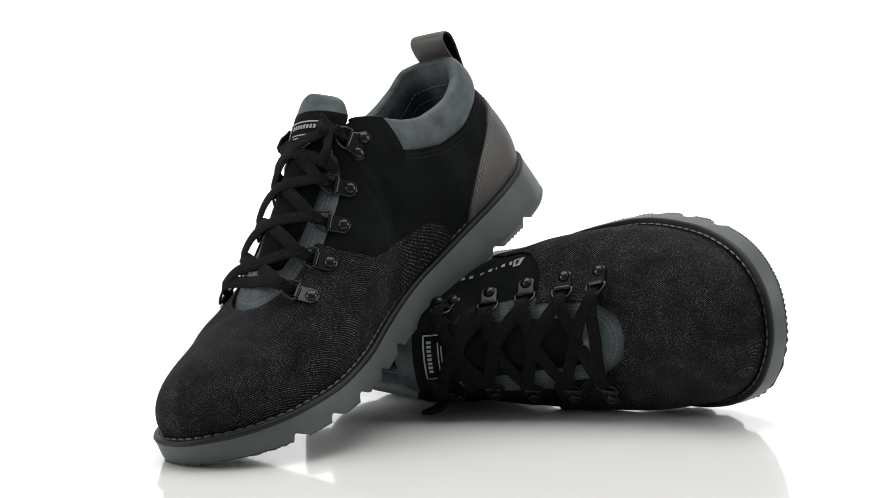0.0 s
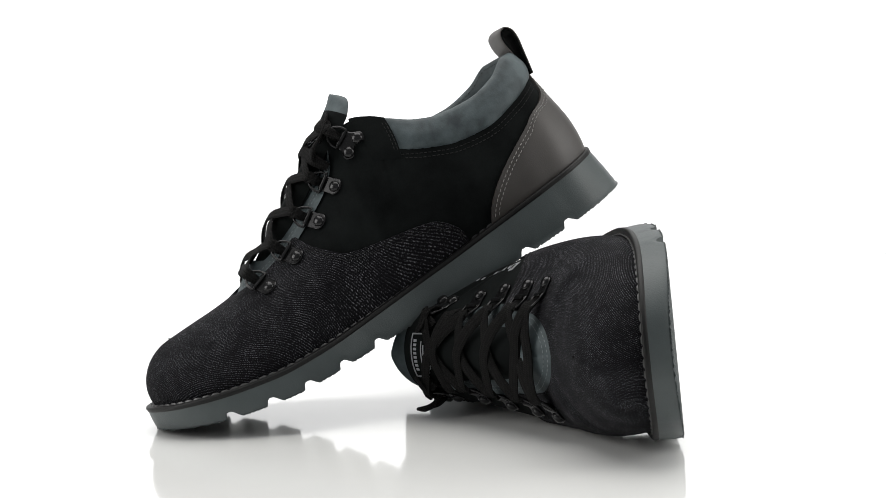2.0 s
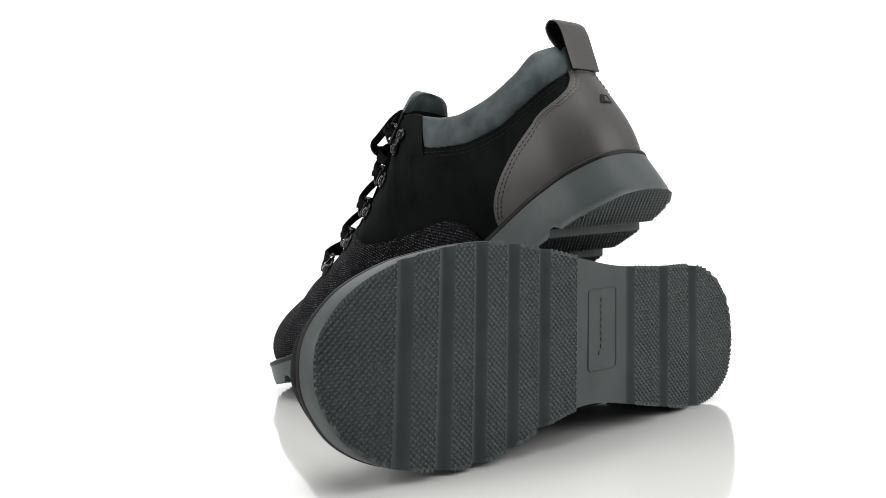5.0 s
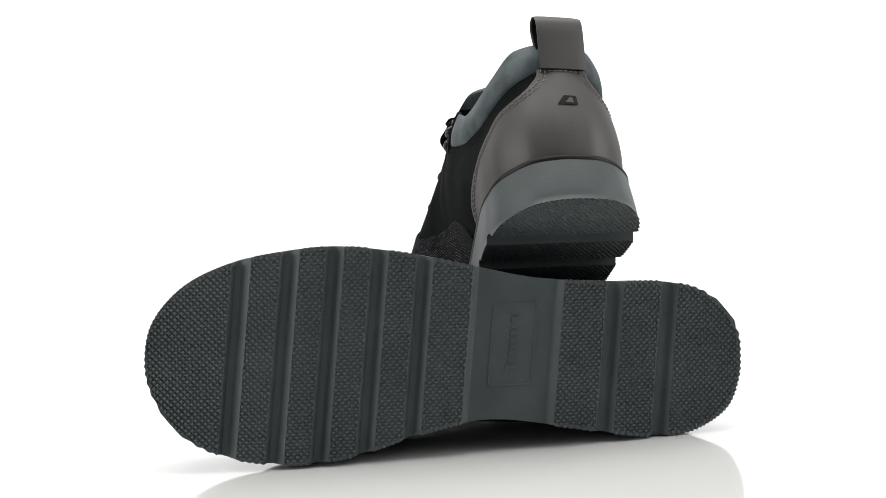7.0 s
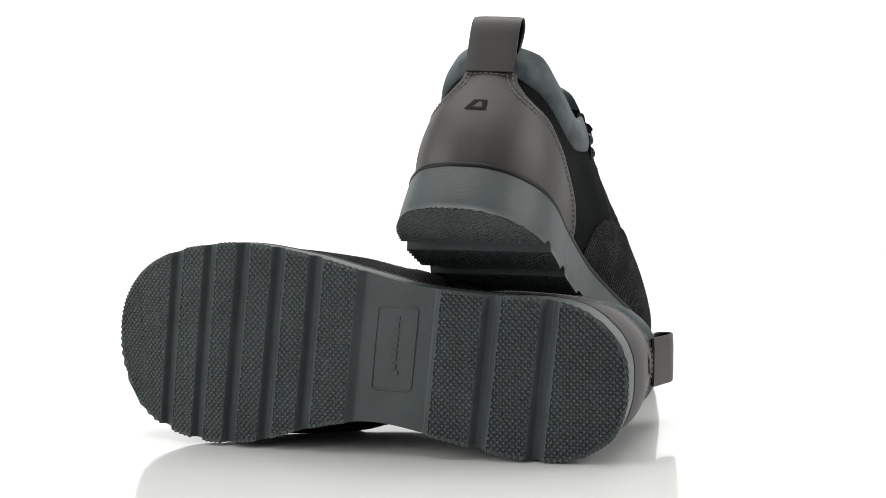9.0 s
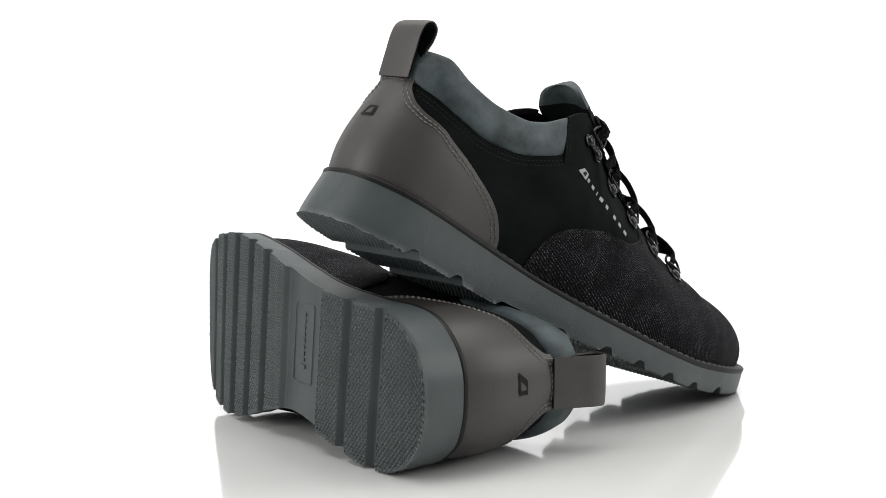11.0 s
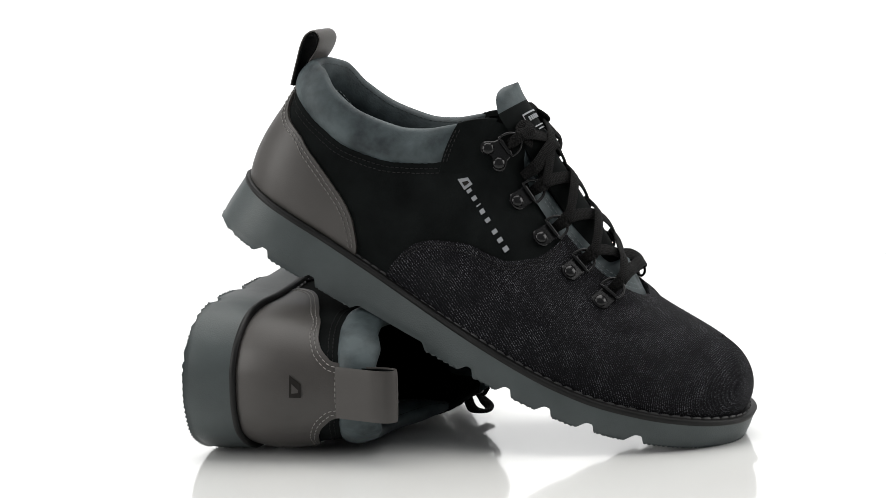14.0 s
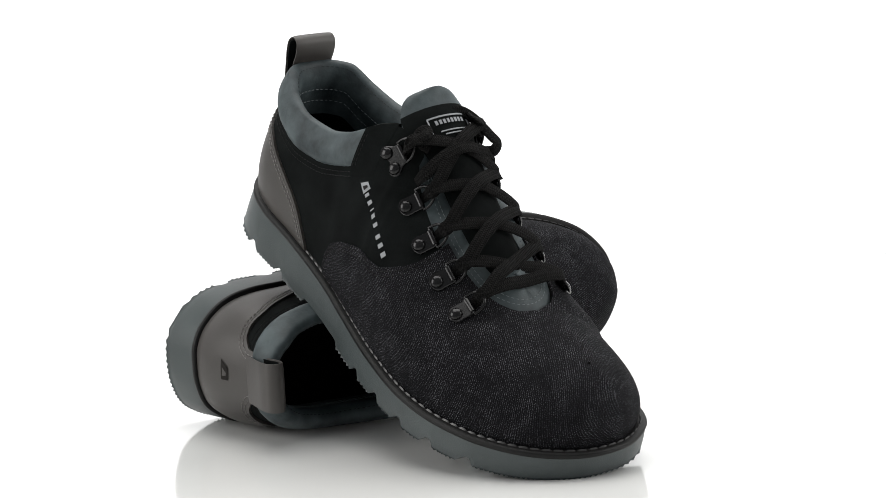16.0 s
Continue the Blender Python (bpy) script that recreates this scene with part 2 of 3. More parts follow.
class Side:
    def __init__(self, k):
        p = FEATHER_SIDES[k]
        d = np.concatenate([[0], np.cumsum(np.linalg.norm(np.diff(p, axis=0), axis=1))])
        self.k, self.p, self.u = k, p, d / d[-1]
        us = [0.0] + [float(np.interp(r[0], p[:, 0], self.u)) for r in RIBS[1:-1]] + [1.0]
        self.foot_u = us
        tan = unit(np.gradient(p, axis=0))
        nrm = np.stack([tan[:, 1], -tan[:, 0]], 1) * -k
        nrm[0], nrm[-1] = (-1, 0), (1, 0)
        self.nrm = nrm
        self.belly = smooth_fn((-4, 60, 98, 125, 160, 190, 235, 309), (0, 2, 10, 9.5, 9, 7.5, 3, 0) if k > 0 else (0, 0.5, 2, 2.5, 3, 2, 1, 0))
        self.fx, self.fd, self.fz, self.ft = [smooth_fn(us, [r[i] for r in RIBS], i in (1, 3)) for i in (1, 2, 3, 4)]

    def u_at(self, bx):
        return float(np.interp(bx, self.p[:, 0], self.u))

    def rib(self, u, v):
        u, v = np.broadcast_arrays(np.asarray(u, float), np.asarray(v, float))
        bx, by = np.interp(u, self.u, self.p[:, 0]), np.interp(u, self.u, self.p[:, 1])
        b = np.stack([bx, by, Z_WELT(bx) - 1.0], -1)
        tx = self.fx(u)
        t = np.stack([tx, Y_MID(tx) + self.k * self.fd(u), self.fz(u)], -1)
        h = np.linalg.norm(t - b, axis=-1, keepdims=True)
        flat = unit(np.stack([np.interp(u, self.u, self.nrm[:, 0]), np.interp(u, self.u, self.nrm[:, 1]), np.zeros(np.shape(u))], -1))
        belly = self.belly(bx)[..., None]
        a = self.ft(u)[..., None] * np.pi / 2
        up = np.array([0, 0, 1.0])
        p1 = b + up * 0.36 * h + flat * (0.07 * h + belly)
        p2 = t + 0.42 * h * (flat * np.sin(a) - up * np.cos(a))
        p2 = p2 + flat * (0.03 * h * np.cos(a) + 0.5 * belly)
        v = v[..., None]
        return (1 - v) ** 3 * b + 3 * v * (1 - v) ** 2 * p1 + 3 * v * v * (1 - v) * p2 + v ** 3 * t

    def normal(self, u, v):
        u, v = np.broadcast_arrays(np.asarray(u, float), np.asarray(v, float))
        e = 2e-3
        du = self.rib(np.clip(u + e, 0, 1), v) - self.rib(np.clip(u - e, 0, 1), v)
        vv = np.clip(v, 0.0, 0.985)
        dv = self.rib(u, np.clip(vv + e, 0, 1)) - self.rib(u, np.clip(vv - e, 0, 1))
        return unit(np.cross(du, dv)) * -self.k

    def at(self, u, v, off=0.0):
        return self.rib(u, v) + self.normal(u, v) * np.asarray(off)[..., None]

    def v_below(self, u, line, both=False):
        """How far up each rib stays under a line z(x) drawn on the shoe's side."""
        vs = np.linspace(0, 1, 241)
        p = self.rib(np.asarray(u)[:, None], vs[None])
        under = p[..., 2] < (line(p[..., 0], p[..., 1]) if both else line(p[..., 0]))
        return np.where(under.all(1), 1.0, vs[np.argmax(~under, axis=1)])


IN, OUT = Side(1), Side(-1)
DENIM_LINE = {1: smooth_fn((0, 99, 101, 104, 116, 140, 166, 176, 184, 186), (-99, -99, 18, 30, 41, 46, 52, 60, 74, 300)),
              -1: smooth_fn((0, 105, 107, 109, 115, 127, 144, 158, 171, 179, 182), (-99, -99, 24, 32, 43, 51, 56, 56.5, 62, 74, 300))}
COUNTER_LINE = {-1: smooth_fn((-9, 17.8, 18.9, 23, 38, 58, 75, 84, 88, 90), (300, 300, 78, 70, 61, 51, 41, 30, 19, -99)),
                1: smooth_fn((-9, 17.8, 18.9, 24, 41, 62, 77, 84, 87, 88.5), (300, 300, 75, 67.5, 58, 47, 36, 27, 16, -99))}
COLLAR_LOW = smooth_fn((0, 15, 21, 40, 60, 79, 98, 110, 118, 130), (81, 81, 78.5, 72.5, 69, 71, 78, 84, 88, 94))


def panel(side, us, lo, hi, off, nv, under=-0.4):
    """A piece of the upper between two lines, with turned-down edges."""
    w = np.linspace(0, 1, nv)[None]
    v = lo[:, None] * (1 - w) + hi[:, None] * w
    p = side.at(us[:, None], v, np.full(v.shape, off))
    first = side.at(us[:, None], v[:, :1], np.full((len(us), 1), under))
    last = side.at(us[:, None], v[:, -1:], np.full((len(us), 1), under))
    return np.concatenate([first, p, last], 1)


def find(side, axes, target, u_range, v_range):
    """The place (u, v) on a side of the upper that shows at the given two coordinates."""
    uu, vv = np.meshgrid(np.linspace(*u_range, 80), np.linspace(*v_range, 80), indexing="ij")
    p = side.rib(uu, vv)[..., list(axes)] - np.array(target)
    i, j = np.unravel_index(int(np.argmin((p ** 2).sum(-1))), uu.shape)
    q = np.array([uu[i, j], vv[i, j]])
    for _ in range(6):
        def miss(w):
            return side.rib(w[0], w[1])[list(axes)] - np.array(target)
        m0, e = miss(q), 1e-4
        jac = np.stack([(miss(q + [e, 0]) - m0) / e, (miss(q + [0, e]) - m0) / e], 1)
        step = np.linalg.lstsq(jac, -m0, rcond=None)[0]
        q = np.clip(q + np.clip(step, -0.02, 0.02), (u_range[0], v_range[0]), (u_range[1], v_range[1]))
    return float(q[0]), float(q[1])


def cloth_uv(g, outward):
    """Lay a cloth grid out flat: its plan, with the walls folded outwards, in millimetres."""
    return g[..., :2] + outward[:, None, :2] * ((62.0 - g[..., 2]) * 0.85)[..., None]


def build_shoe(hand):
    """hand 1: the right shoe, -1: the left one, its mirror image."""
    shoe = new("shoe")
    mm = np.array([0.001, 0.001 * hand, 0.001])

    def put(name, verts, faces, mat, parent=shoe, label="", smooth=True, uv=None):
        return link(name, np.asarray(verts).reshape(-1, 3) * mm, faces, mat, parent, label, hand < 0, smooth, uv)

    def put_grid(name, g, mat, parent=shoe, label="", **kw):
        return put(name, g, grid_faces(g.shape[0], g.shape[1], **kw), mat, parent, label)

    # outsole: knurled bottom with cross grooves, side wall, top
    cuts = [(38, 49, 1), (67.5, 78.5, 1), (99, 148, 2), (166, 176.5, 1), (188.5, 199, 1), (210.5, 221, 1), (232, 242.5, 1), (255, 265.5, 1)]

    def groove(px, py):
        along = px - 0.11 * (py + 8)
        deep = np.zeros(np.shape(px))
        for a, b, kind in cuts:
            steep, deepest = ((5.0, 5.0), 3.6) if kind == 2 else ((5.5, 3.2), 4.2)
            prof = np.clip(np.minimum((along - a) / steep[0], (b - along) / steep[1]), 0, 1)
            deep = np.maximum(deep, deepest * prof * prof * (3 - 2 * prof))
        return deep
    n, m = 860, 290
    lo_x, hi_x = ROUND[:, 0].min() + 0.05, ROUND[:, 0].max() - 0.05
    f0 = np.linspace(0, 1, n)
    x = lo_x + (hi_x - lo_x) * (0.35 * (1 - np.cos(f0 * np.pi)) / 2 + 0.65 * f0)
    yi, yo = HALF[1](x), HALF[-1](x)
    w = np.linspace(0, 1, m)
    X = np.repeat(x[:, None], m, 1)
    Y = yo[:, None] * (1 - w) + yi[:, None] * w
    deep = groove(X, Y)
    q = 2.3
    tri = lambda s: abs(((s / q) % 1.0) * 2 - 1)
    rough = np.clip((0.62 - np.minimum(tri(X * 0.72 + Y * 0.72), tri(X * 0.72 - Y * 0.72))) / 0.62, 0, 1) * 1.05
    Z = Z_BOTTOM(X) + deep + np.where(deep < 0.15, rough, 0)
    bottom = np.stack([X, Y, Z], -1).reshape(-1, 3)
    faces = grid_faces(n, m)
    levels = []
    for f, tuck in ((0.0, 1.6), (0.0, 0.0), (0.04, 0.1), (0.15, -0.2), (0.35, -0.2), (0.6, 0.0), (0.85, 0.3), (1.0, 0.5)):
        edge = ROUND
        nib = np.where(groove(edge[:, 0], edge[:, 1]) < 0.15, 1.0 - tri(edge[:, 0] * 0.8 + edge[:, 1] * 0.66), 0) if f == 0 and tuck == 0 else 0
        p = ring_inset(tuck + f * HEEL_IN(ROUND[:, 0]) - 0.75 * nib)
        nick = np.where(groove(edge[:, 0], edge[:, 1]) < 0.15, 0.8 * tri(edge[:, 0] * 0.8 + edge[:, 1] * 0.66), 0) if f == 0 else 0
        zb = Z_BOTTOM(edge[:, 0]) + groove(edge[:, 0], edge[:, 1]) + nick
        levels.append(np.stack([p[:, 0], p[:, 1], zb * (1 - f) + (Z_WELT(p[:, 0]) - 2.9) * f], -1))
    side_wall = np.stack(levels, 0)
    faces += grid_faces(len(levels), len(ROUND), closed_m=True, base=len(bottom))
    put("outsole", np.concatenate([bottom, side_wall.reshape(-1, 3)]), faces, RUBBER,
        label="grey rubber outsole with knurled tread blocks and cross grooves")

    # maker's plate under the waist, with a raised rim
    def plate_xy(px, py, dz=0.0):
        px, py = np.asarray(px, float), np.asarray(py, float)
        return np.stack([px + 0.11 * (py + 8), py, Z_BOTTOM(px) + 3.6 - dz], -1)
    cx, cy, hx, hy, r = 123.5, -11, 11.7, 21.5, 3
    ang = np.linspace(0, 2 * np.pi, 40, endpoint=False)
    loop = []
    for d in (0, 0.35, 0.7, 1.05):
        px = cx + np.sign(np.cos(ang)) * (hx - r) + np.cos(ang) * (r - d)
        py = cy + np.sign(np.sin(ang)) * (hy - r) + np.sin(ang) * (r - d)
        loop.append(plate_xy(px, py, (0, 0.5, 0.5, 0)[len(loop)]))
    g4 = np.stack(loop, 0)
    plate = put("plate_rim", g4, grid_faces(4, 40, closed_m=True), RUBBER, label="raised rim of a moulded plate")
    vs, fs = [], []
    for k in range(9):
        y0 = cy + 11 - k * 3.4
        wdt = 1.5 if k else 3.0
        base = len(vs)
        for dz in (0, 0.5):
            vs += list(plate_xy([cx - wdt, cx + wdt, cx + wdt, cx - wdt], [y0, y0, y0 + 2.1, y0 + 2.1], dz))
        fs += [(base + 4, base + 5, base + 6, base + 7)] + [(base + i, base + (i + 1) % 4, base + 4 + (i + 1) % 4, base + 4 + i) for i in range(4)]
    put("moulded_mark", vs, fs, RUBBER, smooth=False)

    # welt: a black strip round the foot with stitches on it
    def ring(d, dz):
        p = ring_inset(d + HEEL_IN(ROUND[:, 0]))
        return np.stack([p[:, 0], p[:, 1], Z_WELT(p[:, 0]) + dz], -1)
    g5 = np.stack([ring(3.0, -3.5), ring(1.0, -3.4), ring(0.3, -2.8), ring(0.2, -1.0), ring(0.7, -0.3), ring(1.4, 0), ring(8.0, 0.1), ring(9.5, -2)], 0)
    put("welt", g5, grid_faces(8, len(ROUND), closed_m=True), WELT, label="black rubber welt strip")
    path = ring(3.6, 0.1)
    path = np.concatenate([path, path[:1]])
    put("welt_stitching", *stitch_row(path, np.tile([0, 0, 1.0], (len(path), 1)), 5.4, 4.7, 0.95, 0.8), THREAD_WAXED, label="waxed black thread stitching")
    bead = ring(LEDGE(ROUND[:, 0]) - HEEL_IN(ROUND[:, 0]) + 0.1, 0.4)
    aa = np.linspace(0, 2 * np.pi, 8, endpoint=False)
    out_n = unit(ring(0, 0) - ring(3, 0))
    g6 = bead[:, None] + out_n[:, None] * (np.cos(aa) * 0.8)[None, :, None] + np.array([0, 0, 1.0]) * (np.sin(aa) * 0.8)[None, :, None]
    put("welt_bead", g6, grid_faces(len(bead), 8, closed_n=True, closed_m=True), WELT)

    # upper: quarters, vamp, heel counter
    for side in (IN, OUT):
        us = np.linspace(0.0, side.u_at(249), 150)
        tops = np.minimum(1.0, np.where(side.fx(us) < 117, side.v_below(us, lambda xx: COLLAR_LOW(xx) + 2.0), 1.0))
        put_grid("quarter", panel(side, us, np.zeros(len(us)), tops, 0.0, 26, -1.4), SUEDE, label="black nubuck quarter panel")
        u2 = np.linspace(side.u_at(100), 1.0, 90)
        g = side.at(u2[:, None], np.linspace(0, 1, 22)[None], np.full((90, 22), -2.2))
        put_grid("lining", g, LINING)
        u3 = np.linspace(0, side.u_at(140), 60)
        put_grid("lining", side.at(u3[:, None], np.linspace(0, 0.9, 14)[None], np.full((60, 14), -5.0)), LINING)
    u_in = np.concatenate([np.linspace(IN.u_at(99), IN.u_at(125), 60), np.linspace(IN.u_at(126), 1, 130)])
    u_out = np.concatenate([np.linspace(OUT.u_at(104), OUT.u_at(130), 60), np.linspace(OUT.u_at(131), 1, 130)])
    gi = panel(IN, u_in, np.zeros(len(u_in)), IN.v_below(u_in, DENIM_LINE[1]), 1.1, 40)
    go = panel(OUT, u_out, np.zeros(len(u_out)), OUT.v_below(u_out, DENIM_LINE[-1]), 1.1, 40)
    gv = np.concatenate([gi, go[::-1][1:]], 0)
    lay = lambda sd, us: np.stack([np.interp(us, sd.u, sd.nrm[:, 0]), np.interp(us, sd.u, sd.nrm[:, 1])], -1)
    outward = unit(np.concatenate([lay(IN, u_in), lay(OUT, u_out)[::-1][1:]]))
    put("vamp", gv, grid_faces(*gv.shape[:2]), DENIM, label="dark denim vamp with pale flecks", uv=cloth_uv(gv, outward) * np.array([0.001, 0.001 * hand]))
    uc_i = np.concatenate([np.linspace(0, IN.u_at(30), 80)[:-1], np.linspace(IN.u_at(30), IN.u_at(89), 71)])
    uc_o = np.concatenate([np.linspace(0, OUT.u_at(30), 80)[:-1], np.linspace(OUT.u_at(30), OUT.u_at(91), 71)])

    neck = smooth_fn((-1, 12.6, 13.4, 16, 20, 25, 30, 60), (300, 300, 79, 74, 69.5, 66, 63.5, 60))

    def counter_line(side, gap):
        def edge(px, py):
            back = np.minimum(neck(abs(py) + gap * 0.9) - gap * 0.35, 84.0 - gap)
            blend = np.clip((px - 25) / 14, 0, 1)
            return back * (1 - blend) + (COUNTER_LINE[side.k](np.maximum(px, 24) + gap * 0.75) - gap * 0.7) * blend
        return edge

    def counter_top(side, us):
        return side.v_below(us, counter_line(side, 0.0), True)
    ci = panel(IN, uc_i, np.zeros(150), counter_top(IN, uc_i), 1.5, 24)
    co = panel(OUT, uc_o, np.zeros(150), counter_top(OUT, uc_o), 1.5, 24)
    gc = np.concatenate([ci[::-1], co[1:]], 0)
    for k in range(30):
        gc[138:161] = (gc[137:160] + 2 * gc[138:161] + gc[139:162]) / 4
    counter = put_grid("heel_counter", gc, COUNTER, label="taupe smooth leather heel counter")

    def line_on(side, us, vs_, off, back=0.0):
        v = np.clip(vs_ - back, 0, 1)
        return side.at(us, v, np.full(len(us), off)), side.normal(us, v)
    for side, us in ((IN, uc_i), (OUT, uc_o)):
        for gap in (2.2, 4.4):
            v = side.v_below(us, counter_line(side, gap), True)
            ok = v > 0.02
            p, nn = line_on(side, us[ok], v[ok], 1.7)
            put("counter_stitching", *stitch_row(p, nn, 2.9, 2.0, 0.5, 0.4), THREAD_GREY, counter, "grey thread stitching")
    for side, us in ((IN, u_in), (OUT, u_out)):
        for gap in (1.8, 3.8):
            dl = lambda xx, gap=gap, s=side.k: DENIM_LINE[s](np.asarray(xx) - gap * 0.3) - gap
            v = side.v_below(us, dl)
            ok = (v > 0.03) & (v < 0.999)
            if ok.sum() > 3:
                p, nn = line_on(side, us[ok], v[ok], 1.2)
                put("vamp_stitching", *stitch_row(p, nn, 2.6, 1.9, 0.5, 0.3), THREAD_DARK)
        uq = np.linspace(0.02, side.u_at(128), 90)
        for gap in (2.5, 5.0):
            v = side.v_below(uq, lambda xx, gap=gap: COLLAR_LOW(xx) - gap)
            p, nn = line_on(side, uq, v, 0.15)
            put("collar_stitching", *stitch_row(p, nn, 2.6, 1.9, 0.5, 0.3), THREAD_DARK)

    # padded collar rolled over the rim
    secs = []
    for side, us in ((IN, np.linspace(IN.u_at(131), 0, 70)), (OUT, np.linspace(0, OUT.u_at(131), 70)[1:])):
        v0 = side.v_below(us, COLLAR_LOW)
        low, n0 = side.at(us, v0, np.full(len(us), -0.8)), side.normal(us, v0)
        rim = side.rib(us, np.ones(len(us)))
        nr = unit(side.normal(us, np.full(len(us), 0.97)) * np.array([1, 1, 0.1]))
        size = smooth_fn((0, side.u_at(114), side.u_at(126), side.u_at(131)), (1.0, 1.0, 0.5, 0.2))(us)[:, None]
        up = np.array([0, 0, 1.0])
        mid = low * 0.5 + rim * 0.5
        row = [low, low + nr * 2.0 * size + (rim - low) * 0.08, low * 0.75 + rim * 0.25 + nr * 3.4 * size, mid + nr * 3.9 * size,
               low * 0.25 + rim * 0.75 + nr * 3.0 * size, rim + nr * 1.2 * size + up * 0.6 * size, rim - nr * 1.6 * size + up * 1.6 * size, rim - nr * 4.2 * size + up * 0.2,
               rim - nr * 6.0 * size - up * 4, rim - nr * 6.8 * size - up * 9, rim - nr * 6.2 * size - up * 15, rim - nr * 5.0 * size - up * 22, rim - nr * 4.6 * size - up * 30]
        secs.append(np.stack([catmull(np.stack([r[i] for r in row]), 34) for i in range(len(us))]))
    g7 = np.concatenate(secs, 0)
    # black front corner of each quarter, laid over the collar's end
    for side in (IN, OUT):
        s_ = np.linspace(0, 1, 16)
        rows = []
        lean = unit(side.normal(np.linspace(side.u_at(118), side.u_at(134), 8), np.full(8, 0.8)).mean(0))
        for f in np.linspace(0, 1, 24):
            us = np.array([side.u_at(125 + 1.5 * (1 - e) ** 2 + f * (16 - 1.5 * (1 - e) ** 2)) for e in s_])
            v_lo = side.v_below(us, lambda xx: COLLAR_LOW(xx) - 5.0)
            vs_ = v_lo + (1.0 - v_lo) * s_
            off = 1.9 - 1.7 * np.clip(0.25 - s_, 0, 1) * 4
            off = np.where(f == 0, -0.6, off * (1 - 0.9 * f))
            face = side.rib(us, vs_) + lean * off[:, None]
            top = side.rib(us[-1:], np.ones(1))[0]
            out = unit(lean * np.array([1, 1, 0.1]))
            lip = [top + out * (off[-1] - 0.3) + up * 1.0, top - out * 0.6 + up * 1.5, top - out * 1.8 + up * 1.0, top - out * 2.2 - up * 2.0]
            rows.append(np.concatenate([face, np.array(lip)]))
        flap = put_grid("quarter_flap", np.array(rows), SUEDE, label="black nubuck corner by the top lace loop")
        rows = np.array(rows)
        for k in (3, 6):
            put("flap_stitching", *stitch_row(rows[k, 3:15], np.tile(lean, (12, 1)), 2.6, 1.8, 0.5, 0.4), THREAD_DARK, flap)
    collar = put_grid("collar", g7, COLLAR, label="padded slate nubuck collar")
    seam = g7[:, 20] + unit(g7[:, 20] - g7[:, 28]) * 0.05
    put("collar_seam", *stitch_row(seam, unit(g7[:, 20] - g7[:, 28]), 2.8, 2.0, 0.4, 0.15), THREAD_DARK, collar)
    for k in (27, 30):
        p = g7[:, k]
        inward = unit(g7[:, k] - g7[:, 10]) * np.array([1, 1, 0.1])
        put("lining_seam", *stitch_row(p + inward * 0.2, inward, 2.8, 1.9, 0.5, 0.35), THREAD_SLATE, collar)

    # sock inside the shoe
    ii = ring_inset(7.0)
    vs = np.concatenate([np.stack([ii[:, 0], ii[:, 1], Z_WELT(ii[:, 0]) + 1.5], -1), [[150, -8, 19]]])
    put("insole", vs, [(i, (i + 1) % len(ii), len(ii)) for i in range(len(ii))], LINING)

    # pull tab at the heel
    tab = catmull([(13.9, 81), (13.0, 87), (11.9, 95), (10.9, 103), (11.6, 109), (15.2, 112.2), (19.2, 110), (19.9, 104), (18.6, 97), (18.8, 91), (22.5, 84)], 60)
    path = np.stack([tab[:, 0], np.zeros(60), tab[:, 1]], -1)
    tan = unit(np.gradient(path, axis=0))
    nn = np.stack([-tan[:, 2], np.zeros(60), tan[:, 0]], -1)
    vv, ff = ribbon(path, nn, 26, 1.6, 12)
    pull = put("pull_tab", vv, ff, COUNTER, label="taupe leather pull loop")
    vv, ff = ribbon(path - nn * 1.1, nn, 24.8, 0.9, 12)
    put("tab_lining", vv, ff, SUEDE, pull, "black backing of the loop")

    # gunmetal mark on the counter: a slanted block with a triangle in it
    def mark(pts, y0, z0, k, off):
        out = []
        for a, b in pts:
            yy = y0 + a * k
            sd = IN if yy >= 0 else OUT
            uu, vv2 = find(sd, (1, 2), (yy, z0 + b * k), (0.0, 0.13), (0.15, 0.97))
            out.append(sd.at(np.array([uu]), np.array([vv2]), np.array([off]))[0])
        return out
    def patch(corners, off, mat, label=""):
        a, b, c, d = [np.array(q) for q in corners]
        cells = [(1 - f) * ((1 - e) * a + e * b) + f * ((1 - e) * d + e * c) for f in np.linspace(0, 1, 5) for e in np.linspace(0, 1, 7)]
        put("embossed_mark", mark(cells, 1.8 * hand, 57.2, 1.0, off), grid_faces(5, 7), mat, counter, label)
    patch([(5.8 * hand, 0), (-5 * hand, 0), (-5 * hand, 5.8), (1.6 * hand, 5.8)], 1.9, EMBOSS, "dark embossed mark")
    patch([(1.6 * hand, 1.2), (-3.0 * hand, 1.2), (-2.6 * hand, 4.4), (-1.2 * hand, 4.4)], 2.02, COUNTER)

    # tongue with a padded top and a woven label
    tc = catmull([(222, 61.5), (206, 72), (189, 83.5), (171, 94.5), (154, 105.5), (142, 114.5), (132, 121), (125, 126), (120.5, 130.5)], 60)
    tan2 = unit(np.gradient(tc, axis=0))
    half = smooth_fn((120.4, 120.9, 122, 124.5, 130, 138, 150, 180, 222), (5, 9.5, 14, 18, 21, 20, 15.5, 14.5, 11))(tc[:, 0])
    wv = np.linspace(-1, 1, 25)
    up2 = np.stack([-tan2[:, 1], tan2[:, 0]], -1)
    up2 *= np.sign(up2[:, 1:2])

    def tongue_at(i, w_, lift):
        drop = (half[i] * 0.36 + 1.6) * abs(w_) ** 2.2
        c = tc[i] + up2[i] * (lift - drop)[..., None]
        return np.stack([c[..., 0], Y_MID(tc[i][..., 0]) + w_ * half[i], c[..., 1]], -1)
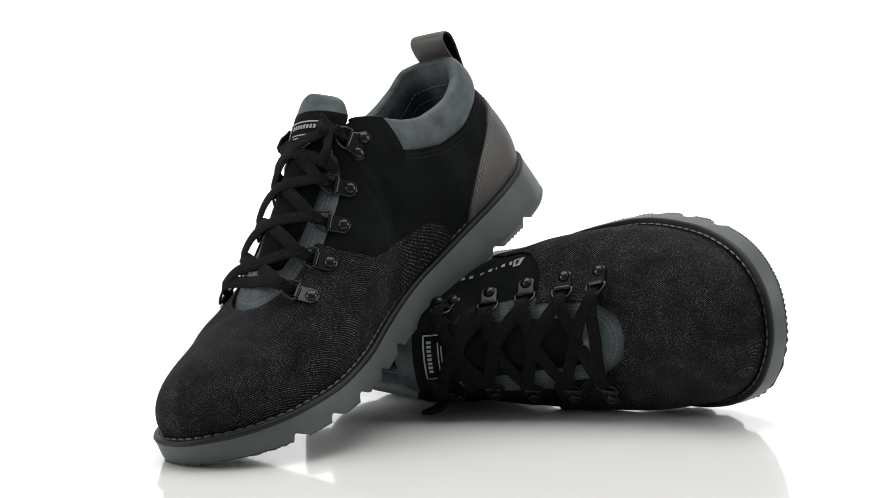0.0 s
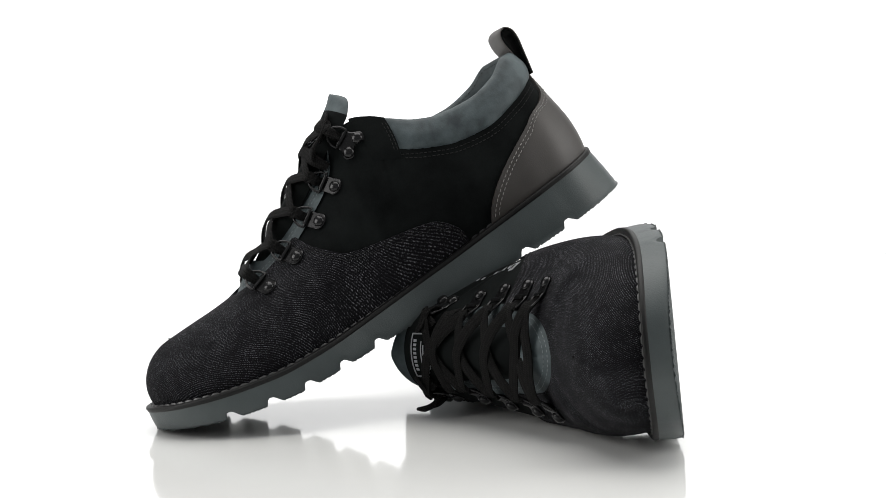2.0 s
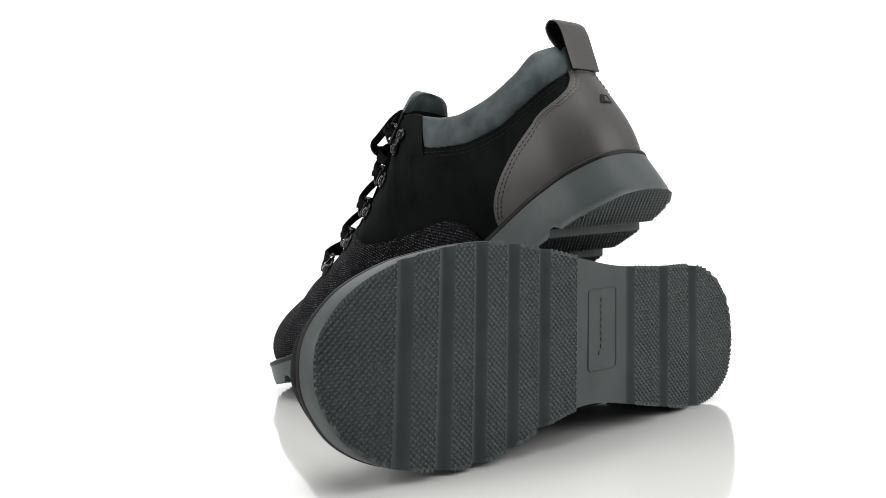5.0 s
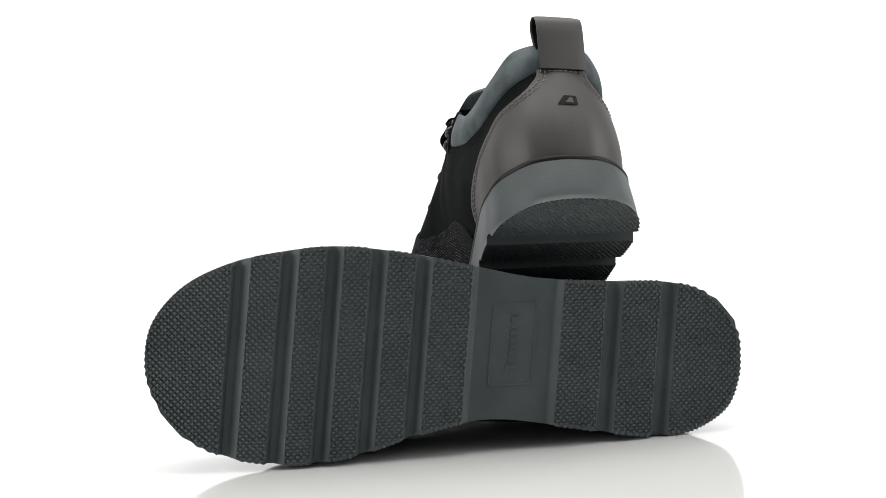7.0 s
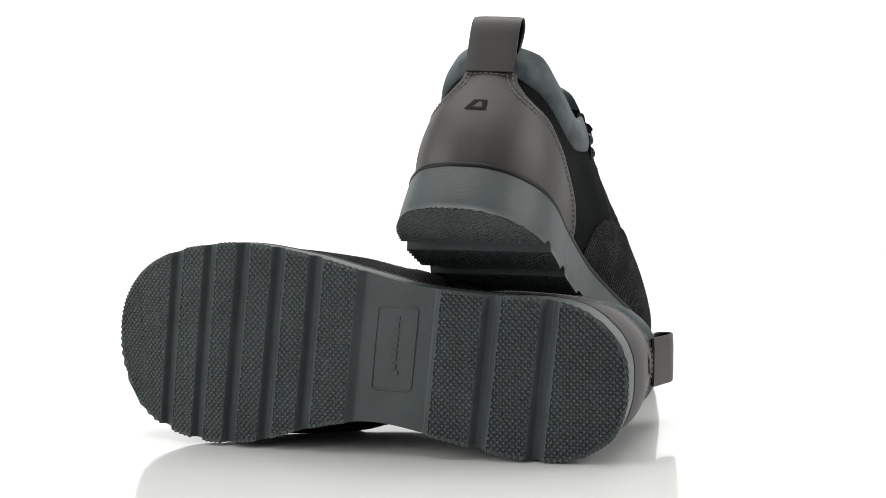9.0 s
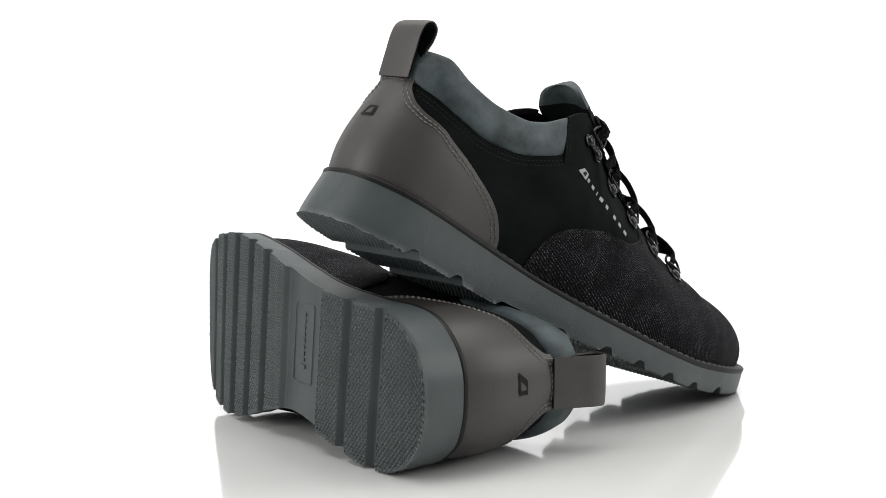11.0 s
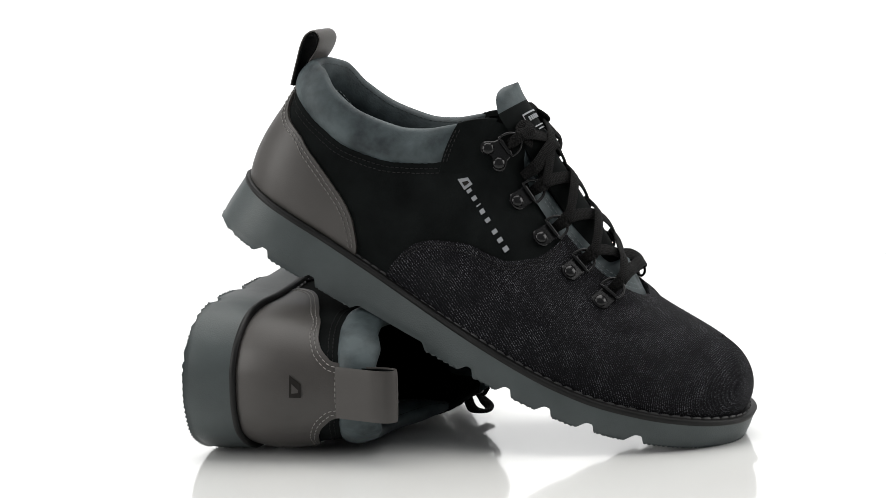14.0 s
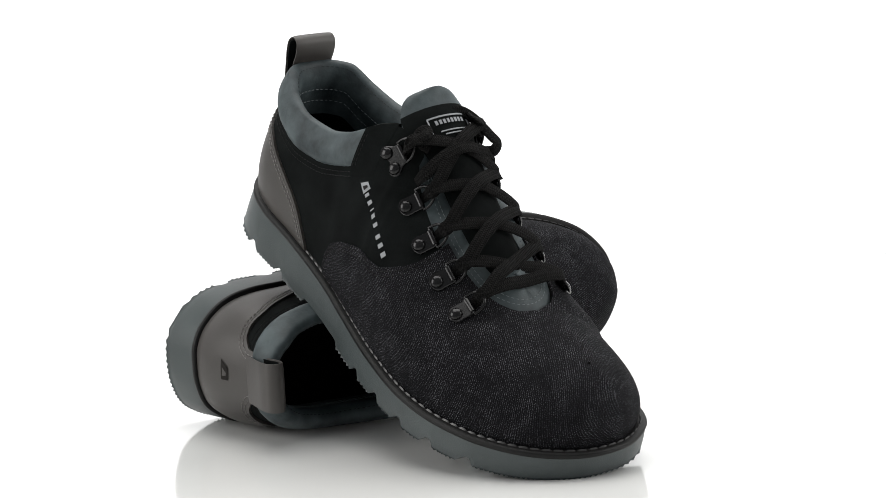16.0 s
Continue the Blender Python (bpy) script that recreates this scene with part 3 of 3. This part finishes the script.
    I, W_ = np.meshgrid(np.arange(60), wv, indexing="ij")
    swell = 1.0 - abs(W_) ** 6
    topg = tongue_at(I, W_, 1.5 * swell)
    botg = tongue_at(I, W_ * 0.98, -4.0 * swell - 0.5)[:, ::-1]
    full = np.concatenate([topg, botg], 1)
    cut = 48
    ff = grid_faces(cut + 1, 50, closed_m=True)
    tongue = put("tongue", full[:cut + 1], ff, SUEDE, label="black nubuck tongue")
    pad = full[cut:].copy()
    put("tongue_top", pad, grid_faces(60 - cut, 50, closed_m=True) + [tuple((59 - cut) * 50 + k for k in range(50))], COLLAR, tongue, "slate nubuck padded tongue top")

    def on_tongue(a, b, lift=2.0):
        """a: millimetres along from the tongue's top, b: across."""
        d = np.concatenate([[0], np.cumsum(np.linalg.norm(np.diff(tc[::-1], axis=0), axis=1))])
        idx = 59 - np.interp(a, d, np.arange(60))
        j = int(np.clip(round(idx), 0, 59))
        w_ = np.array(b / half[j])
        q1 = tongue_at(np.array(j), w_, np.array(lift))
        return q1
    lab = [(17, -12), (17, 12), (26, 12), (33, 3.5), (33, -3.5), (26, -12), (17, -12)]
    pts = np.concatenate([np.linspace(lab[i], lab[i + 1], 8)[:-1] for i in range(6)] + [np.array([lab[-1]])])
    p3 = np.array([on_tongue(a, b, 2.0) for a, b in pts])
    nrm = np.tile(np.array([0.55, 0, 0.83]), (len(p3), 1))
    put("label_outline", *ribbon(p3, nrm, 0.9, 0.3, 6), PRINT, tongue, "silver woven label outline")
    for a, b0, b1, wd in ((19.6, -9, 9, 2.6), (24.5, -8, 8, 0.7), (27.2, -6, 6, 0.7), (29.8, -3.5, 3.5, 0.7)):
        if wd > 2:
            for b in np.arange(b0, b1, 2.3):
                p3 = np.array([on_tongue(a, b + e, 2.0) for e in (0, 0.7, 1.4)])
                put("label_bar", *ribbon(p3, nrm[:3], wd, 0.3, 6), PRINT, tongue)
        else:
            p3 = np.array([on_tongue(a, b, 2.0) for b in np.linspace(b0, b1, 10)])
            put("label_bar", *ribbon(p3, nrm[:10], wd, 0.3, 6), PRINT, tongue)

    # slate facing round the throat
    tops, ins = [], []
    for side, us in ((IN, np.linspace(IN.u_at(160), IN.u_at(252), 70)), (OUT, np.linspace(OUT.u_at(252), OUT.u_at(160), 70)[1:])):
        t = side.rib(us, np.ones(len(us)))
        tops.append(t)
    tops = np.concatenate(tops)
    for k in range(60):
        tops[54:85] = (tops[53:84] + 2 * tops[54:85] + tops[55:86]) / 4
    aim = np.stack([tops[:, 0] - 9, Y_MID(tops[:, 0]), tops[:, 2]], -1)
    inw = unit((aim - tops) * np.array([1, 1, 0]))
    up = np.array([0, 0, 1.0])
    reach = (1 + 0.9 * np.clip((tops[:, 0] - 208) / 10, 0, 1))[:, None]
    rows = [tops - inw * 4 - up * 3.0, tops - inw * 0.5 - up * 0.4, tops + inw * 2 + up * 1.6, tops + inw * 6.5 * reach + up * 4.8 * reach, tops + inw * 8.8 * reach + up * 6.0 * reach, tops + inw * 9.0 * reach + up * 5.2 * reach, tops + inw * 7 + up * 3.4, tops - up * 1.6]
    facing = put_grid("facing", np.stack(rows, 1), COLLAR, label="slate nubuck lace facing")
    put("facing_stitching", *stitch_row(tops + inw * 1.8 + up * 1.3, np.tile(up, (len(tops), 1)), 2.6, 1.8, 0.5, 0.3), THREAD_SLATE, facing)
    put("facing_stitching", *stitch_row(tops + inw * 3.8 + up * 3.0, np.tile(up, (len(tops), 1)), 2.6, 1.8, 0.5, 0.3), THREAD_SLATE, facing)

    # lace loops: plate, rivets, folded lug and a ring
    rings = {}
    for side in (IN, OUT):
        for k, (tx, tz) in enumerate(((130.5, 101), (151.5, 86.5), (169.5, 74.8), (190.3, 64.3), (212, 58)) if side.k > 0 else ((130.8, 98), (151.4, 83), (170.3, 72.4), (190.3, 63), (210.5, 57))):
            u0, v0 = find(side, (0, 2), (tx, tz), (side.u_at(120), side.u_at(245)), (0.35, 0.99))
            vs_ = np.linspace(1, 0.3, 300)
            pp = side.rib(np.full(300, u0), vs_)
            lift = 1.3 if k >= 3 else (0.3, 0.6)[k == 0]
            c = side.at(np.array([u0]), np.array([v0]), np.array([lift]))[0]
            nn = side.normal(np.array([u0]), np.array([v0]))[0]
            e1 = pp[0] - c
            e1 = unit(unit(e1) + np.array([0.45, 0, 0]))
            e1 = unit(e1 - nn * (e1 @ nn))
            e2 = np.cross(nn, e1)
            fr = np.stack([e1, e2, nn])
            first = k == 0
            wide = 7.5 if first else 5.2

            def local(pts, fr=fr, c=c):
                return np.asarray(pts, float) @ fr + c
            outl = [(-4.6, -2.6), (-5.2, 0), (-4.6, 2.6), (-2.5, 4.6 if not first else 8.6), (1.5, wide - 0.6), (5.5, 4.6), (6.2, 4.0), (6.2, -4.0), (5.5, -4.6), (1.5, -wide + 0.6), (-2.5, -4.6 if not first else -8.6)]
            if first:
                outl = [(-4.6, -7), (-5, -4.5), (-2.5, 0), (-5, 4.5), (-4.6, 7), (-1.5, 8.8), (3, 6), (6.2, 4.4), (6.2, -4.4), (3, -6), (-1.5, -8.8)]
            outl = [tuple(q) for q in catmull(outl, 44, True)]
            nO = len(outl)
            vs2 = [(a, b, 0) for a, b in outl] + [(a, b, 0.9) for a, b in outl] + [(a * 0.92, b * 0.92, 1.25) for a, b in outl]
            f2 = [(i, (i + 1) % nO, nO + (i + 1) % nO, nO + i) for i in range(nO)] + [(nO + i, nO + (i + 1) % nO, 2 * nO + (i + 1) % nO, 2 * nO + i) for i in range(nO)] + [tuple(range(2 * nO, 3 * nO))]
            loop_ob = put("lace_loop", local(vs2), f2, METAL, label="gunmetal lace loop plate", smooth=False)
            for ry in ((-4.6, 4.6) if first else (0,)):
                prof = [(3.3, 1.0), (3.3, 1.5), (2.9, 2.3), (2.1, 2.9), (1.0, 3.2), (0.05, 3.25)]
                az = np.linspace(0, 2 * np.pi, 18, endpoint=False)
                g8 = np.array([[(-1.5 + r0 * np.cos(q0), ry + r0 * np.sin(q0), z0) for q0 in az] for r0, z0 in prof])
                put("rivet", local(g8.reshape(-1, 3)), grid_faces(len(prof), 18, closed_m=True), METAL, loop_ob)
            # folded lug
            az = np.linspace(-0.3, 1.25 * np.pi, 10)
            g9 = np.array([[(6.0 + 1.5 * np.sin(q0) * 1.0, yy, 1.5 - 1.5 * np.cos(q0)) for q0 in az] for yy in (-3.9, -3.4, 3.4, 3.9)])
            put("lug", local(g9.reshape(-1, 3)), grid_faces(4, 10), METAL, loop_ob)
            # ring: straight bar through the lug and a round bow
            t_ = np.linspace(-np.pi / 2, np.pi / 2, 15)
            bow = [(6.2 + 8.0 * np.cos(q0) ** 0.8, 5.8 * np.sin(q0), 1.6 + 2.2 * np.cos(q0)) for q0 in t_]
            bar = [(6.2, yy, 1.6) for yy in (5.0, 2.0, -2.0, -5.0)]
            wire = np.array(bow + bar)
            tt = unit(np.roll(wire, -1, 0) - np.roll(wire, 1, 0))
            s1 = unit(np.cross(tt, np.array([0.2, 0, 1.0])))
            s2 = np.cross(tt, s1)
            az = np.linspace(0, 2 * np.pi, 8, endpoint=False)
            gA = wire[:, None] + s1[:, None] * (0.75 * np.cos(az))[None, :, None] + s2[:, None] * (0.75 * np.sin(az))[None, :, None]
            put("ring", local(gA.reshape(-1, 3)), grid_faces(len(wire), 8, closed_n=True, closed_m=True), METAL, loop_ob)
            rings[side.k, k] = (local([(11.5, 0, 3.2)])[0], local([(15.5, 0, 4.4)])[0], nn, local([(7.5, 0, 0.6)])[0])

    # laces: flat woven bands from ring to ring
    top_at = smooth_fn(tc[::-1, 0], tc[::-1, 1])

    def band_uv(path, width, rounded=10):
        along = np.concatenate([[0], np.cumsum(np.linalg.norm(np.diff(path, axis=0), axis=1))])
        across = width * (0.5 + 0.5 * np.cos(np.linspace(0, 2 * np.pi, rounded, endpoint=False)))
        g = np.stack(np.meshgrid(along, across, indexing="ij"), -1).reshape(-1, 2) * 0.001
        return g

    def strand(name, a, b, rise, over, wd=6.7):
        (pa, qa, na, ua), (pb, qb, nb, ub) = rings[a], rings[b]
        mid = (qa + qb) / 2
        mid[2] = max(mid[2] + 2.0, float(top_at(mid[0])) + 3.1 + rise)
        k1, k2 = qa * 0.55 + mid * 0.45, qb * 0.55 + mid * 0.45
        k1[2] += 1.6 + over
        k2[2] += 1.6 - over * 0.3
        pts = catmull([ua, pa, qa + np.array([0, 0, 0.8]), k1, mid, k2, qb + np.array([0, 0, 0.8]), pb, ub], 44)
        ease = np.linspace(0, 1, 44)
        nn = np.array([0.5, 0, 0.86]) + na * np.clip(1 - ease * 5, 0, 1)[:, None] * 0.8 + nb * np.clip(ease * 5 - 4, 0, 1)[:, None] * 0.8
        narrow = 0.72 + 0.28 * np.clip(np.minimum(ease, 1 - ease) * 5, 0, 1)
        vv, f3 = ribbon(pts, nn, wd, 1.5, 10, narrow)
        put(name, vv, f3, LACE, label="flat black woven lace", uv=band_uv(pts, wd))
    strand("lace", (1, 4), (-1, 4), 0.0, 0.0)
    for k in range(4, 0, -1):
        strand("lace", (1, k), (-1, k - 1), 0.4, 0.6)
        strand("lace", (-1, k), (1, k - 1), 2.2, 1.6)
    for s in (1, -1):
        rings[s, 5] = tuple(a * 0.35 + b * 0.65 for a, b in zip(rings[s, 0], rings[s, 1]))
    strand("lace", (-1, 5), (1, 5), 2.6, 1.0)
    # tucked ends beside the top rings
    for s in (1, -1):
        p0, q0, n0, u0 = rings[s, 0]
        c1 = q0 + np.array([0.5, -s * 1.5, 1.2])
        pts = catmull([u0, p0 + n0 * 1.8, c1, c1 + np.array([1.5, -s * 4, 2.6]), c1 + np.array([-2, -s * 6, 3.4]), c1 + np.array([-3, -s * 3, 0.6]), c1 + np.array([1, -s * 2, -2.2]), c1 + np.array([5, -s * 5, -4.2])], 50)
        vv, f3 = ribbon(pts, np.tile(np.array([0.3, s * 0.5, 0.8]), (50, 1)), 5.6, 1.8, 10)
        put("lace_end", vv, f3, LACE, label="tucked black lace end", uv=band_uv(pts, 5.6))

    if hand < 0:
        loose = catmull([(136, 22, 107), (138, 29, 113), (134, 31.5, 118), (128, 32.5, 118.5), (125, 32, 114), (127, 31, 110), (132, 27, 106)], 40)
        vv, f3 = ribbon(loose, np.tile([0.2, 0.9, 0.3], (40, 1)), 5.5, 2.2, 10)
        put("lace_end", vv, f3, LACE, label="loose black lace loop", uv=band_uv(loose, 5.5))

    else:
        loose = catmull([(131, 6, 121), (132.5, 12, 120.5), (136.5, 17, 118), (141.5, 20.5, 114.5), (146.5, 22.5, 112), (150.5, 23.5, 110), (152, 20.5, 107), (150, 16, 106)], 44)
        vv, f3 = ribbon(loose, np.tile([0.85, 0.1, 0.5], (44, 1)), 6.0, 2.0, 10)
        put("lace_end", vv, f3, LACE, label="loose black lace end tucked beside the tongue", uv=band_uv(loose, 6.0))

    # silver print on the outer quarter: an emblem and a row of bars
    def on_outer(x0, z0, off=0.35):
        uu, vv2 = find(OUT, (0, 2), (x0, z0), (OUT.u_at(120), OUT.u_at(215)), (0.25, 0.99))
        return OUT.at(np.array([uu]), np.array([vv2]), np.array([off]))[0]
    a0, a1 = np.array([121.0, 82.5]), np.array([160.0, 61.3])
    if hand < 0:
        a0, a1 = a1, a0
    ex = unit(a1 - a0)
    ey = np.array([-ex[1], ex[0]]) * hand
    span = float(np.linalg.norm(a1 - a0))
    steps = (0.0, 0.5, 1.0)

    def printed(name, low, high, left, right, slope=0.0, lift=0.35, mat=PRINT, label=""):
        """A flat printed shape; its left edge leans by slope."""
        g = [[on_outer(*(a0 + ex * ((left + slope * v) * (1 - e) + right * e) + ey * (low + (high - low) * v)), lift) for v in steps] for e in steps]
        ob = put(name, np.array(g), grid_faces(3, 3), mat, label=label, smooth=False)
        return ob
    printed("printed_mark", -2.2, 2.4, 0.0, 6.4, 2.3, label="silver printed mark")
    printed("printed_mark", -1.2, 1.5, 2.5, 5.0, 1.2, 0.55, EMBOSS, "black wedge inside the mark")
    widths = (2.3, 2.9, 0.9, 3.2, 2.8, 0, 2.9, 3.1, 3.5)
    at = 7.3
    gap = (span - at - sum(widths) - 1.9) / 7
    for wd in widths:
        if wd:
            printed("printed_bar", -1.7, 0.65, at, at + wd * 0.74)
        at += (wd + gap) if wd else 1.9
    return shoe


# ---- the place ----
def sweep():
    """A glossy white table top that runs back to a self-glowing sheet of white paper."""
    vs = [(x, y, -0.004) for x in np.linspace(-3.5, 3.5, 8) for y in np.linspace(-1.6, 3.0, 8)]
    tagged(link("floor", vs, grid_faces(8, 8), ACRYLIC, smooth=False), "glossy white table surface round the turntable", "floor", kind="structure")
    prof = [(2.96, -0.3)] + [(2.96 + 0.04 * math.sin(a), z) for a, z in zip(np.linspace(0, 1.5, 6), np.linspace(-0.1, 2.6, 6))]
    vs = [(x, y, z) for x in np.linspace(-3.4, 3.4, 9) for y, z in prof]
    tagged(link("backdrop", vs, grid_faces(9, len(prof)), PAPER), "white paper backdrop with its light put in as an even glow", "backdrop", kind="structure")


def turntable():
    az = np.linspace(0, 2 * np.pi, 128, endpoint=False)
    prof = [(0.45, -0.004), (0.45, -0.0012), (0.4488, 0.0), (0.30, 0.0), (0.1, 0.0)]
    vs = [(r * math.cos(a), r * math.sin(a), z) for r, z in prof for a in az]
    f = grid_faces(len(prof), 128, closed_m=True) + [tuple((len(prof) - 1) * 128 + k for k in range(128))]
    ob = link("turntable", vs, f, ACRYLIC)
    return tagged(ob, "glossy white acrylic turntable disc under the shoes", "turntable")


sweep()
DISC = turntable()
RIGHT = tagged(build_shoe(1), "black denim and nubuck shoe leaning heel-up on its pair", "shoe", "pair of shoes")
LEFT = tagged(build_shoe(-1), "black denim and nubuck shoe lying on its side", "shoe", "pair of shoes")


def frame_of(cols, at):
    m = Matrix(cols).to_4x4()
    m.translation = at
    return m


RIGHT_POSE = frame_of(((-0.55723, 0.74412, -0.36847), (-0.68666, -0.66246, -0.29941), (-0.46690, 0.08617, 0.88010)), (0.04460, 0.11353, 0.12397))
LEFT_POSE = frame_of(((0.68620, -0.05759, -0.72512), (-0.72683, -0.01459, -0.68667), (0.02896, 0.99824, -0.05187)), (-0.02086, 0.16383, 0.03914))

# the disc turns evenly: degrees at the start, degrees a second
TURN_START, TURN_RATE = 0.46, -17.511


def motions():
    turns = [(0.5 * k, Matrix.Rotation(radians(TURN_START + TURN_RATE * 0.5 * k), 4, "Z")) for k in range(33)]
    walk(DISC, turns)
    walk(RIGHT, [(t, m @ RIGHT_POSE) for t, m in turns])
    walk(LEFT, [(t, m @ LEFT_POSE) for t, m in turns])


motions()
